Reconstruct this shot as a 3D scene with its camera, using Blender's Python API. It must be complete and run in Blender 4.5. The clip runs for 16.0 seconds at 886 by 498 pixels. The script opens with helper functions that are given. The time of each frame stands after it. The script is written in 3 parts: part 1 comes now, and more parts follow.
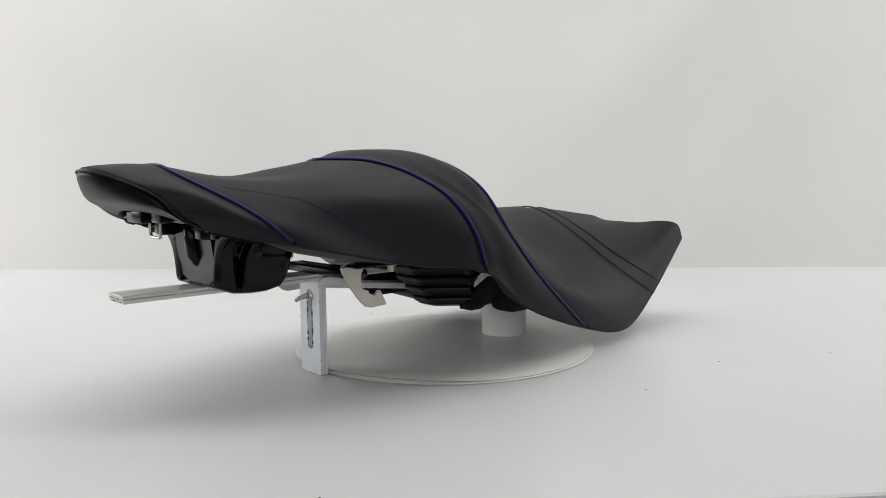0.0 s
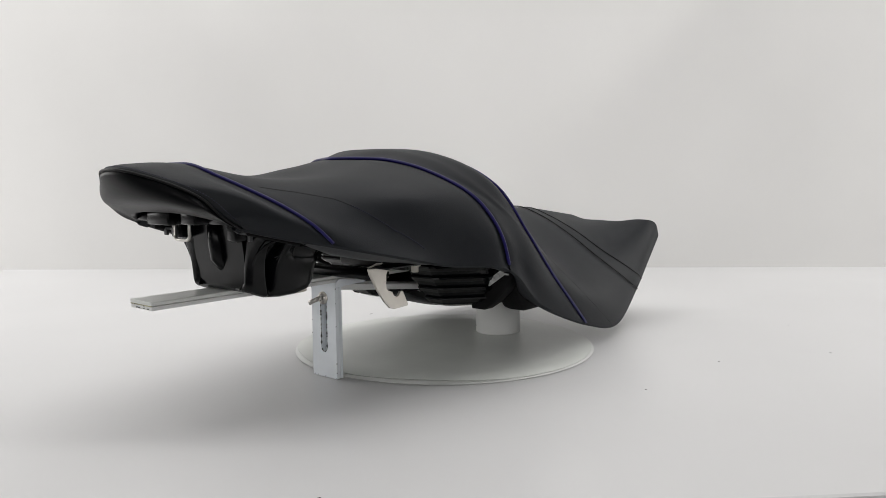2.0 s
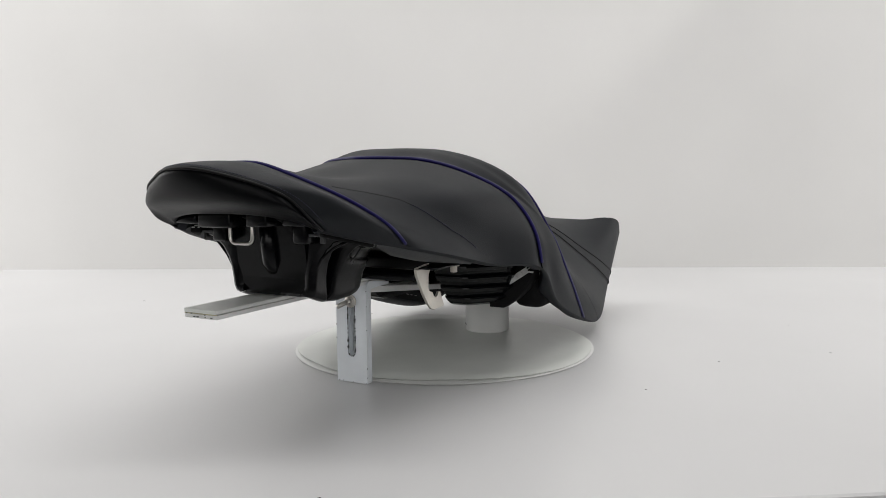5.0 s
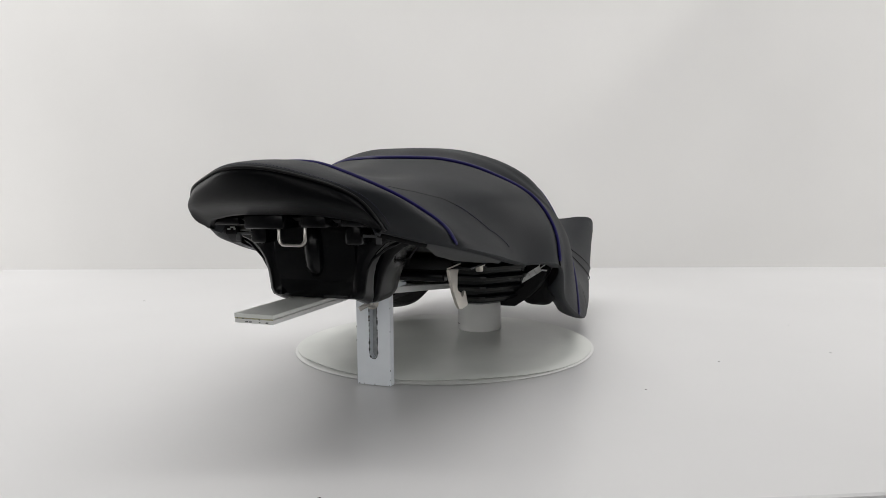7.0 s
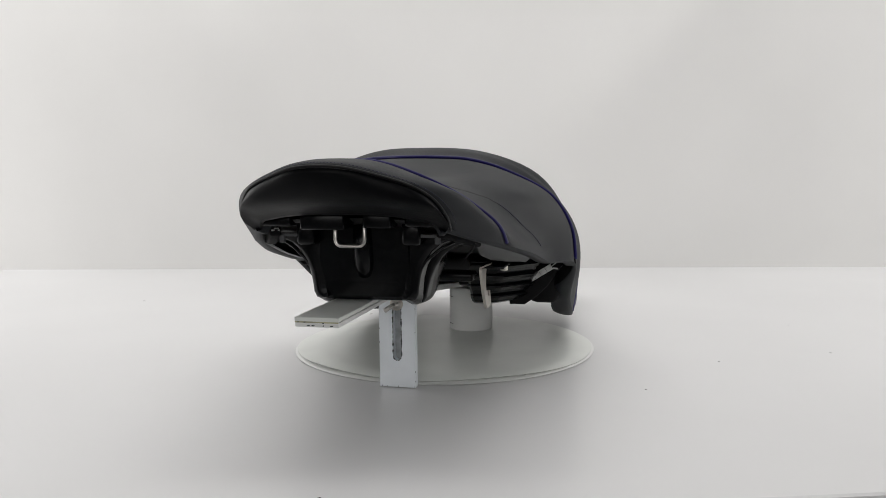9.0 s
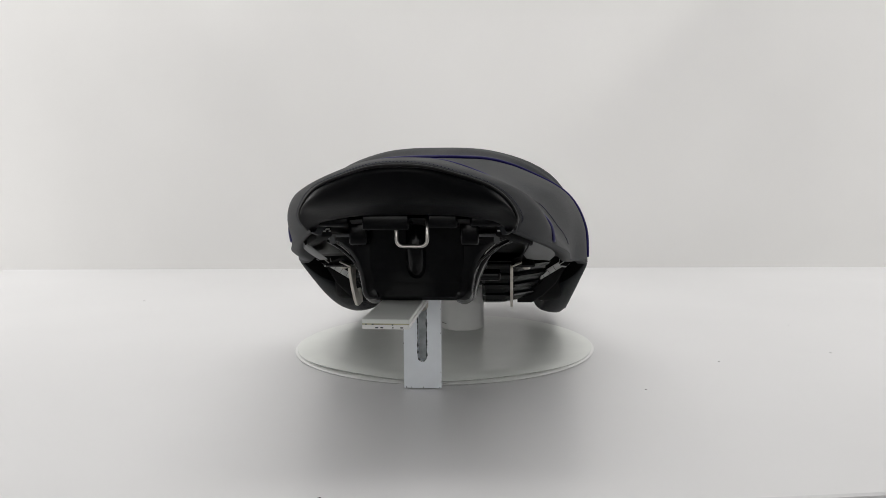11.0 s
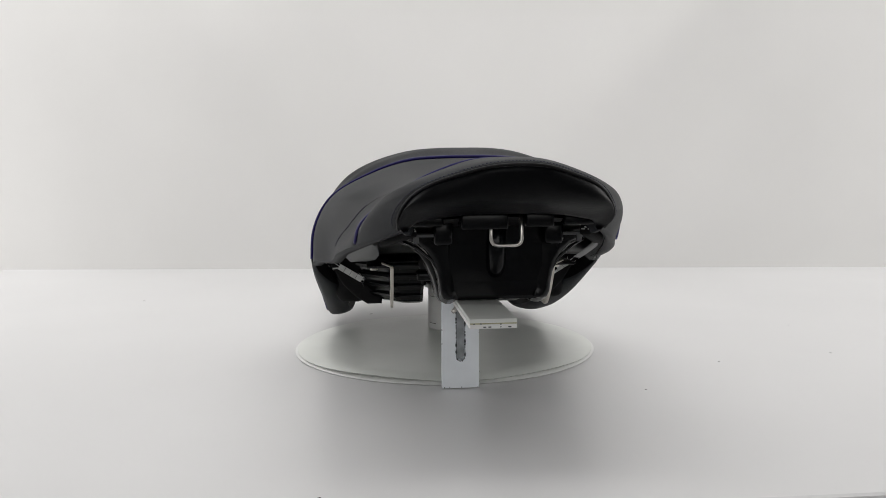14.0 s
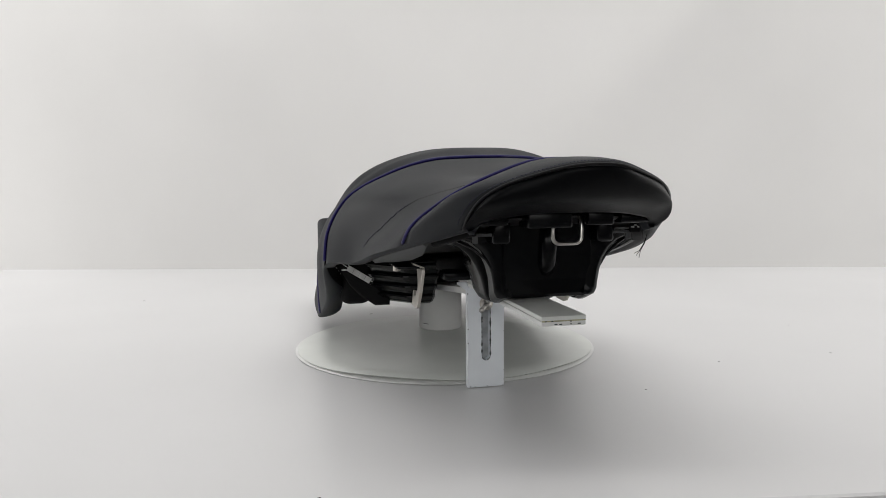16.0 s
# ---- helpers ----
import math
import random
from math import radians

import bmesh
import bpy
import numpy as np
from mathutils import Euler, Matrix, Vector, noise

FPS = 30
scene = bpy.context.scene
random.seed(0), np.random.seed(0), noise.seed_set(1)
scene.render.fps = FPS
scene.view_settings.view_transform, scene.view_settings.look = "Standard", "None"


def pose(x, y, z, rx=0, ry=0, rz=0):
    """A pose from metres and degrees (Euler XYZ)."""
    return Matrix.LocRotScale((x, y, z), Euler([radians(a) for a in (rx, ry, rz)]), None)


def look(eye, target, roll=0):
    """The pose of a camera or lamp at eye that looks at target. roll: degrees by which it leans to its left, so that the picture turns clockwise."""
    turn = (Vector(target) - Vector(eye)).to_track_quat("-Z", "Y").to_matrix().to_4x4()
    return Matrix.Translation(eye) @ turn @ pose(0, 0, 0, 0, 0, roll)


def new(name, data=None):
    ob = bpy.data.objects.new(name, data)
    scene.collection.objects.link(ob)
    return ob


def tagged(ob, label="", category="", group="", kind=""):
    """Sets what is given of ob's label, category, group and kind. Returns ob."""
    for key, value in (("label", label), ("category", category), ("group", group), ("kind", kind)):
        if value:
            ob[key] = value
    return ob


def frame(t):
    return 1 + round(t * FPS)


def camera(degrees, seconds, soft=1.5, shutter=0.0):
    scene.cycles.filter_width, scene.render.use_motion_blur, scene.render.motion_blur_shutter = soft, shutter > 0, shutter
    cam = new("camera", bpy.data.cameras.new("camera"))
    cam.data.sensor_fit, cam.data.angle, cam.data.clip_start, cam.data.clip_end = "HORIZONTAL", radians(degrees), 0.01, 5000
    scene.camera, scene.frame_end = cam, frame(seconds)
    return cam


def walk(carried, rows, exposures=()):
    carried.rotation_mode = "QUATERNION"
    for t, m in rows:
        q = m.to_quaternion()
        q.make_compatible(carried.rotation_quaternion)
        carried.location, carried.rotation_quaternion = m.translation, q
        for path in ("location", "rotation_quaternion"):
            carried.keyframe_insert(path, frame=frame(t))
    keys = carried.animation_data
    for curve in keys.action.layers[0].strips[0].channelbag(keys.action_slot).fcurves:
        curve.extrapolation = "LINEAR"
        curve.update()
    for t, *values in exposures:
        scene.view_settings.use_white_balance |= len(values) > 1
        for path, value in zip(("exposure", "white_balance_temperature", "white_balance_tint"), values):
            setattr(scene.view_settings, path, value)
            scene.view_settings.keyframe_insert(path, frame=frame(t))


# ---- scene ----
EYE = (0.0, -0.9722, 0.2265)
cam = camera(62.98, 16.0, soft=0.6)
SHOT = pose(*EYE, 84.356, 0, 0.056) @ pose(0, 0, 0, 0, 0, -0.5)
walk(cam, [(0.0, SHOT), (16.0, SHOT)])

# ---- light ----
scene.view_settings.exposure = -0.13
world = bpy.data.worlds.new("studio_air")
scene.world = world
world.use_nodes = True
world.node_tree.nodes["Background"].inputs[0].default_value = (0.9, 0.95, 1.0, 1)
world.node_tree.nodes["Background"].inputs[1].default_value = 0.3


def area_lamp(name, where, target, sx, sy, watts, colour):
    data = bpy.data.lights.new(name, "AREA")
    data.shape, data.size, data.size_y, data.energy, data.color = "RECTANGLE", sx, sy, watts, colour
    ob = new(name, data)
    ob.matrix_world = look(where, target)
    return ob


WARM = (1.0, 0.985, 0.97)
area_lamp("ceiling_softbox", (-0.15, 0.50, 2.35), (-0.15, 0.55, 0.0), 3.6, 1.0, 18, WARM)
# added wash with no visible source; lifts the upper backdrop
area_lamp("backdrop_wash", (-0.15, -0.35, 2.30), (-0.15, 0.83, 0.95), 3.4, 0.5, 47, WARM)
# unseen fills, added low to brighten the stand and the seat's underside
area_lamp("front_fill", (-0.25, -2.6, 0.75), (-0.25, 0.8, 0.30), 3.4, 0.8, 18, WARM)
area_lamp("side_fill", (-2.0, 0.45, 0.70), (0, 0.2, 0.15), 0.9, 1.0, 12, WARM)
area_lamp("side_fill", (2.0, 0.45, 0.70), (0, 0.2, 0.15), 0.9, 1.0, 12, WARM)


# ---- materials ----
def material(name, colour, rough=0.5, metal=0.0, grain=0.0, grain_size=400.0, vary=0.06, vary_size=9.0, spec=0.5, coat=0.0, rough_vary=0.06):
    """A surface with colour patches at one scale and fine relief at another."""
    m = bpy.data.materials.new(name)
    m.use_nodes = True
    nt = m.node_tree
    b = nt.nodes["Principled BSDF"]
    tc = nt.nodes.new("ShaderNodeTexCoord")
    big = nt.nodes.new("ShaderNodeTexNoise")
    big.inputs["Scale"].default_value, big.inputs["Detail"].default_value = vary_size, 5
    nt.links.new(tc.outputs["Object"], big.inputs["Vector"])
    ramp = nt.nodes.new("ShaderNodeValToRGB")
    lo, hi = [max(0, c * (1 - vary)) for c in colour], [min(1, c * (1 + vary)) for c in colour]
    ramp.color_ramp.elements[0].position, ramp.color_ramp.elements[1].position = 0.3, 0.7
    ramp.color_ramp.elements[0].color, ramp.color_ramp.elements[1].color = (*lo, 1), (*hi, 1)
    nt.links.new(big.outputs["Fac"], ramp.inputs[0])
    nt.links.new(ramp.outputs[0], b.inputs["Base Color"])
    mr = nt.nodes.new("ShaderNodeMapRange")
    mr.inputs["To Min"].default_value, mr.inputs["To Max"].default_value = rough - rough_vary, rough + rough_vary
    nt.links.new(big.outputs["Fac"], mr.inputs["Value"])
    nt.links.new(mr.outputs[0], b.inputs["Roughness"])
    b.inputs["Metallic"].default_value = metal
    b.inputs["Specular IOR Level"].default_value = spec
    b.inputs["Coat Weight"].default_value = coat
    if grain:
        fine = nt.nodes.new("ShaderNodeTexNoise")
        fine.inputs["Scale"].default_value, fine.inputs["Detail"].default_value = grain_size, 3
        nt.links.new(tc.outputs["Object"], fine.inputs["Vector"])
        bump = nt.nodes.new("ShaderNodeBump")
        bump.inputs["Strength"].default_value, bump.inputs["Distance"].default_value = grain, 0.0006
        nt.links.new(fine.outputs["Fac"], bump.inputs["Height"])
        nt.links.new(bump.outputs[0], b.inputs["Normal"])
    return m


VINYL = material("matte_vinyl", (0.0060, 0.0077, 0.0108), 0.56, spec=0.26, grain=0.35, grain_size=900, vary=0.08)
LEATHER = material("smooth_leather", (0.0020, 0.0023, 0.0031), 0.40, spec=0.10, grain=0.3, grain_size=700, vary=0.1)
PIPING = material("blue_piping", (0.008, 0.005, 0.085), 0.45, spec=0.3, grain=0.2, grain_size=1500)
BLACK_PIPING = material("black_piping", (0.005, 0.005, 0.006), 0.5, spec=0.2)
THREAD = material("dark_thread", (0.008, 0.008, 0.03), 0.7)
PALE_THREAD = material("pale_thread", (0.35, 0.35, 0.36), 0.7)
LINING = material("black_lining", (0.005, 0.005, 0.0055), 0.75, spec=0.13, grain=0.5, grain_size=500)
PLASTIC = material("black_plastic", (0.0018, 0.0021, 0.0028), 0.22, spec=0.21, grain=0.15, grain_size=160, vary=0.25, vary_size=30)
FLANGE = material("grey_flange", (0.045, 0.047, 0.050), 0.5, grain=0.3, grain_size=300, vary=0.15, vary_size=20)
PAN = material("pan_underside", (0.004, 0.004, 0.0045), 0.5, spec=0.3, grain=0.3, grain_size=200, vary=0.2, vary_size=30)
STEEL = material("zinc_plate", (0.60, 0.57, 0.52), 0.36, metal=0.85, grain=0.15, grain_size=300, vary=0.1, vary_size=40)
WHITE_STEEL = material("white_enamel", (0.80, 0.84, 0.88), 0.35, grain=0.15, grain_size=120, vary=0.05, vary_size=30)
WIRE = material("bright_wire", (0.55, 0.53, 0.50), 0.28, metal=1.0)
BARE = material("chipped_edge", (0.07, 0.075, 0.08), 0.6, grain=0.5, grain_size=600, vary=0.5, vary_size=300)
WHITE_BOARD = material("white_board", (0.76, 0.765, 0.755), 0.45, grain=0.1, grain_size=200, vary=0.05, vary_size=14)
WHITE_PIPE = material("white_pipe", (0.84, 0.84, 0.83), 0.4, vary=0.03, vary_size=20)
SLOT = material("grey_slot", (0.42, 0.44, 0.45), 0.5, grain=0.3, grain_size=400, vary=0.25, vary_size=90)
DISC = material("grey_white_board", (0.70, 0.72, 0.69), 0.34, grain=0.1, grain_size=200, vary=0.05, vary_size=14)
CORK = material("raw_edge", (0.45, 0.44, 0.30), 0.8, vary=0.2, vary_size=60)
TAPE = material("grey_tape", (0.55, 0.56, 0.55), 0.5, grain=0.3, grain_size=300, vary=0.2, vary_size=120)
TABLE = material("white_table", (0.640, 0.640, 0.645), 0.32, grain=0.06, grain_size=60, vary=0.03, vary_size=2.5, rough_vary=0.012)
CLOTH = material("white_backdrop", (0.735, 0.73, 0.72), 0.85, grain=0.2, grain_size=40, vary=0.035, vary_size=1.8)
ROOM = material("room_shell", (0.38, 0.38, 0.38), 0.9, vary=0.04, vary_size=1)
DUST = material("dark_crumb", (0.12, 0.11, 0.10), 0.9)


# ---- mesh helpers ----
def part(name, bm, mat, parent=None, label="", smooth=True):
    bmesh.ops.recalc_face_normals(bm, faces=bm.faces)
    me = bpy.data.meshes.new(name)
    bm.to_mesh(me)
    bm.free()
    me.materials.append(mat)
    for f in me.polygons:
        f.use_smooth = smooth
    ob = new(name, me)
    ob.parent = parent
    return tagged(ob, label) if label else ob


def box(x0, x1, y0, y1, z0, z1, bevel=0.0, segments=2, taper=None):
    """A bevelled block; taper moves the lower four corners by (dx0, dx1, dy0, dy1)."""
    bm = bmesh.new()
    t = taper or (0, 0, 0, 0)
    lo = [bm.verts.new(p) for p in ((x0 + t[0], y0 + t[2], z0), (x1 + t[1], y0 + t[2], z0), (x1 + t[1], y1 + t[3], z0), (x0 + t[0], y1 + t[3], z0))]
    hi = [bm.verts.new(p) for p in ((x0, y0, z1), (x1, y0, z1), (x1, y1, z1), (x0, y1, z1))]
    bm.faces.new(lo[::-1]), bm.faces.new(hi)
    for i in range(4):
        bm.faces.new((lo[i], lo[(i + 1) % 4], hi[(i + 1) % 4], hi[i]))
    if bevel:
        bmesh.ops.bevel(bm, geom=bm.edges[:], offset=bevel, segments=segments, profile=0.5, affect="EDGES")
    return bm


def tube(points, r, sides=8, closed=False, flat=1.0):
    """A round cord along points."""
    bm = bmesh.new()
    pts = [Vector(p) for p in points]
    n = len(pts)
    rings = []
    side = None
    for i, p in enumerate(pts):
        a, b = (pts[i - 1], pts[(i + 1) % n]) if closed else (pts[max(i - 1, 0)], pts[min(i + 1, n - 1)])
        d = (b - a).normalized()
        if side is None:
            side = d.orthogonal().normalized()
        side = (side - d * side.dot(d)).normalized()
        up = d.cross(side)
        rings.append([bm.verts.new(p + r * (math.cos(k * 2 * math.pi / sides) * side + flat * math.sin(k * 2 * math.pi / sides) * up)) for k in range(sides)])
    for i in range(n if closed else n - 1):
        q, w = rings[i], rings[(i + 1) % n]
        for k in range(sides):
            bm.faces.new((q[k], q[(k + 1) % sides], w[(k + 1) % sides], w[k]))
    if not closed:
        bm.faces.new(rings[0][::-1]), bm.faces.new(rings[-1])
    return bm


def horn(points, radii, sides=14, fine=4):
    """A rounded lip whose thickness changes along its way."""
    k = np.arange(len(points))
    q = np.linspace(0, len(points) - 1, (len(points) - 1) * fine + 1)
    pts = np.stack([np.interp(q, k, [p[a] for p in points]) for a in range(3)], -1)
    for _ in range(3):
        pts[1:-1] = (pts[:-2] + 2 * pts[1:-1] + pts[2:]) / 4
    rr = np.interp(q, k, radii)
    bm = bmesh.new()
    side, rings = None, []
    for i, p in enumerate(pts):
        d = Vector(pts[min(i + 1, len(pts) - 1)] - pts[max(i - 1, 0)]).normalized()
        side = d.orthogonal().normalized() if side is None else (side - d * side.dot(d)).normalized()
        up = d.cross(side)
        rings.append([bm.verts.new(Vector(p) + float(rr[i]) * (math.cos(a) * side + math.sin(a) * up)) for a in np.arange(sides) * 2 * math.pi / sides])
    for a, c in zip(rings, rings[1:]):
        for i in range(sides):
            bm.faces.new((a[i], a[(i + 1) % sides], c[(i + 1) % sides], c[i]))
    bm.faces.new(rings[0][::-1]), bm.faces.new(rings[-1])
    return bm


def prism(outline, axis, a, b, bevel=0.0):
    """An outline of (u, v) pairs pushed from a to b along axis 0, 1 or 2."""
    bm = bmesh.new()

    def at(u, v, w):
        return ((w, u, v), (u, w, v), (u, v, w))[axis]
    lo = [bm.verts.new(at(u, v, a)) for u, v in outline]
    hi = [bm.verts.new(at(u, v, b)) for u, v in outline]
    caps = [bm.faces.new(lo[::-1]), bm.faces.new(hi)]
    n = len(outline)
    for i in range(n):
        bm.faces.new((lo[i], lo[(i + 1) % n], hi[(i + 1) % n], hi[i]))
    if bevel:
        rim = [e for f in caps for e in f.edges]
        bmesh.ops.bevel(bm, geom=rim, offset=bevel, segments=2, profile=0.5, affect="EDGES")
    return bm


def disc(r, z0, z1, sides=128, bevel=0.0008, warp=None):
    bm = bmesh.new()
    rings = []
    for rr, z in ((r - bevel, z0), (r, z0 + bevel), (r, z1 - bevel), (r - bevel, z1), (r * 0.8, z1), (r * 0.4, z1)):
        ring = []
        for k in range(sides):
            a = k * 2 * math.pi / sides
            ring.append(bm.verts.new((rr * math.cos(a), rr * math.sin(a), z + (warp(a, rr / r) if warp else 0))))
        rings.append(ring)
    for q, w in zip(rings, rings[1:]):
        for k in range(sides):
            bm.faces.new((q[k], q[(k + 1) % sides], w[(k + 1) % sides], w[k]))
    bm.faces.new(rings[0][::-1]), bm.faces.new(rings[-1])
    return bm


def cylinder(cx, cy, r, z0, z1, sides=48, bevel=0.001):
    bm = disc(r, z0, z1, sides, bevel)
    bmesh.ops.translate(bm, verts=bm.verts, vec=(cx, cy, 0))
    return bm


def joined(*parts):
    """Several bmeshes as one."""
    out = bmesh.new()
    for b in parts:
        me = bpy.data.meshes.new("piece")
        b.to_mesh(me)
        b.free()
        out.from_mesh(me)
        bpy.data.meshes.remove(me)
    return out


# ---- setting ----
def table():
    # the white table ends in a straight rim before the camera
    bm = prism([(-1.9, -0.655), (1.9, -0.352), (1.9, 0.78), (-1.9, 0.94)], 2, -0.80, 0.0, 0.004)
    tagged(part("table_platform", bm, TABLE, smooth=False), "plain white studio table with a smooth satin top", "table", kind="structure")


def backdrop():
    bm = bmesh.new()
    nx, nz = 120, 84
    rows = []
    for k in range(nz + 1):
        z = -0.06 + 2.36 * k / nz
        row = []
        for i in range(nx + 1):
            x = -2.4 + 4.8 * i / nx
            base = 0.829 - 0.042 * x
            fold = 0.016 * math.sin(3.1 * x + 0.9 * z) + 0.030 * noise.noise((x * 1.8, z * 0.9, 3.0)) + 0.006 * noise.noise((x * 5 + z, z * 1.5, 8.0))
            fold -= 0.013 * math.exp(-((x + 0.64 - 0.75 * (0.67 - z)) / 0.10) ** 2) + 0.011 * math.exp(-((x - 0.57 + 1.0 * (0.585 - z)) / 0.11) ** 2)
            row.append(bm.verts.new((x, base + fold * min(1, 0.1 + 1.5 * max(z, 0)), z)))
        rows.append(row)
    for a, b in zip(rows, rows[1:]):
        for i in range(nx):
            bm.faces.new((a[i], a[i + 1], b[i + 1], b[i]))
    ext = bmesh.ops.extrude_face_region(bm, geom=bm.faces[:])
    bmesh.ops.translate(bm, verts=[v for v in ext["geom"] if isinstance(v, bmesh.types.BMVert)], vec=(0, 0.006, 0))
    tagged(part("backdrop", bm, CLOTH), "white fabric backdrop hanging in soft shallow folds", "backdrop", kind="structure")


def room():
    # closed shell out of view, added to bounce light and set the contrast
    for name, b in (("floor", (-3, 3, -3.2, 1.7, -0.9, -0.8)), ("ceiling", (-3, 3, -3.2, 1.7, 2.4, 2.5)), ("wall_west", (-3.1, -3, -3.2, 1.7, -0.8, 2.4)),
                    ("wall_east", (3, 3.1, -3.2, 1.7, -0.8, 2.4)), ("wall_south", (-3, 3, -3.3, -3.2, -0.8, 2.4)), ("wall_north", (-3, 3, 1.7, 1.8, -0.8, 2.4))):
        tagged(part(name, box(*b), ROOM, smooth=False), "plain grey room shell, unseen, added to bounce light", name.split("_")[0], kind="structure")


table()
backdrop()
room()


def crumb(x, y, size, turn):
    bm = bmesh.new()
    bmesh.ops.create_icosphere(bm, subdivisions=1, radius=size)
    for v in bm.verts:
        v.co = Vector((v.co.x * 2.2, v.co.y * 0.8, max(v.co.z * 0.35, -0.1 * size))) * (1 + 0.3 * noise.noise(v.co * 900))
    ob = part("crumb", bm, DUST)
    ob.matrix_world = pose(x, y, 0.1 * size, 0, 0, turn)
    tagged(ob, "tiny dark crumb lying on the white table", "crumb", "crumbs on the table")


crumb(0.2138, -0.221, 0.0008, 10)
crumb(-0.0905, -0.4765, 0.0008, 30)
crumb(0.3348, -0.1065, 0.0008, 5)
crumb(-0.1224, 0.2231, 0.0014, 25)
crumb(0.5172, 0.0989, 0.0010, 60)
crumb(0.4913, -0.0691, 0.0010, 130)
crumb(-0.5651, 0.3736, 0.0013, 20)


# ---- display stand ----
def display_stand():
    stand = tagged(new("display_stand"), "white turning display stand of round boards and steel bracket", "display stand")
    part("base_disc", disc(0.2, 0.0004, 0.0016), WHITE_BOARD, stand, "round white base board")

    def lift(a, q):
        d = math.atan2(math.sin(a + 2.1), math.cos(a + 2.1))
        e = math.atan2(math.sin(a + 1.05), math.cos(a + 1.05))
        return (0.0042 * math.exp(-(d / 0.45) ** 2) + 0.0032 * math.exp(-(e / 0.4) ** 2)) * q ** 6
    part("top_disc", disc(0.1970, 0.0019, 0.0032, warp=lift), DISC, stand, "thin white top board lifting at its rim")
    # slotted upright, bent over at the top
    x0, x1, y0, y1 = -0.0235, 0.0165, -0.212, -0.2025
    sx, sw, s0, s1 = -0.0035, 0.0048, 0.030, 0.092
    low, high = np.linspace(-1.5708, -3.1416, 7), np.linspace(3.1416, 1.5708, 7)
    edge = [(sw * math.cos(a), s0 + sw + sw * math.sin(a)) for a in low] + [(sw * math.cos(a), s1 - sw + sw * math.sin(a)) for a in high]
    left = [(x0, 0.0008), (sx, 0.0008)] + [(sx + u, v) for u, v in edge] + [(sx, 0.105), (x0, 0.105)]
    right = [(x1, 0.0008), (sx, 0.0008)] + [(sx - u, v) for u, v in edge] + [(sx, 0.105), (x1, 0.105)]
    bracket = part("bracket", joined(*[prism(o, 1, a, b) for o in (left, right) for a, b in ((y0, y0 + 0.0052), (y0 + 0.0058, y1))]), WHITE_STEEL, stand, "white enamelled slotted steel bracket", smooth=False)
    # plate behind the slot, a darker grey than the bracket
    part("slot_back", box(sx - sw - 0.001, sx + sw + 0.001, y1 + 0.0006, y1 + 0.0016, s0 - 0.001, s1 + 0.001), SLOT, bracket, smooth=False)
    arc = [(-0.212, 0.105)] + [(-0.202 - 0.010 * math.cos(a), 0.1045 + 0.010 * math.sin(a)) for a in np.linspace(0.1, 1.57, 8)] + [(-0.165, 0.1095), (-0.165, 0.1065), (-0.198, 0.1065), (-0.200, 0.105)]
    part("bracket_arm", prism(arc, 0, x0, x1, 0.0006), WHITE_STEEL, bracket, smooth=False)
    # chipped paint round the slot
    rng = random.Random(4)
    round_slot = [(sx + u, y0, v) for u, v in edge] + [(sx - u, y0, v) for u, v in edge[::-1]]
    path = []
    for p, q in zip(round_slot, round_slot[1:]):
        n = max(1, round((Vector(q) - Vector(p)).length / 0.0015))
        path += [Vector(p).lerp(Vector(q), a / n) for a in range(n)]
    part("paint_chip", horn(path, [rng.choice((0.0002, 0.0003, 0.0005, 0.0008, 0.0010)) for _ in path], 6, 1), BARE, bracket, "dark chipped paint at the slot", smooth=False)
    # wing bolt
    bolt = part("bolt", joined(*[tube([(sx, y0 - a, 0.092), (sx, y0 - b, 0.092)], r, 16) for a, b, r in ((-0.002, 0.0025, 0.0052), (0.0025, 0.007, 0.0032))]), WIRE, bracket)
    part("washer", tube([(sx, y0 + 0.0004, 0.092), (sx, y0 - 0.0014, 0.092)], 0.0072, 20), STEEL, bolt)
    part("wing", tube([(sx - 0.001, y0 - 0.0055, 0.092), (sx - 0.006, y0 - 0.010, 0.089), (sx - 0.0095, y0 - 0.013, 0.0865)], 0.0026, 8), WIRE, bolt)
    # two boards that carry the seat
    part("lower_board", box(-0.0225, 0.0145, -0.427, -0.08, 0.1105, 0.1145, 0.0008), WHITE_BOARD, stand, smooth=False)
    part("upper_board", box(-0.0225, 0.0145, -0.4275, -0.08, 0.1150, 0.1185, 0.0006), DISC, stand, smooth=False)
    spots = []
    for k in range(7):
        x, w = rng.uniform(-0.020, 0.012), rng.uniform(0.0004, 0.0012)
        z = rng.choice((0.1146, 0.1142, 0.1120))
        spots.append(box(x - w, x + w, -0.4279, -0.4268, z - 0.0004, z + 0.0004, 0.0002, 1))
    part("board_scuff", joined(*spots), BARE, stand, "dark scuffs on the board's end", smooth=False)
    ring = [(0.0177 + 0.0319 * math.cos(a), 0.1017 + 0.0319 * math.sin(a)) for a in np.linspace(-2.75, -2.35, 5)]
    for z in (0.012, 0.052):
        part("pencil_mark", tube([(x, y, z) for x, y in ring], 0.0004, 5), BARE, stand, "short dark pencil mark on the column")
    part("glue_line", box(-0.0222, 0.0142, -0.4274, -0.4262, 0.1141, 0.1154, 0.0002, 1), CORK, stand, "brownish dried glue between the boards", smooth=False)
    chips = []
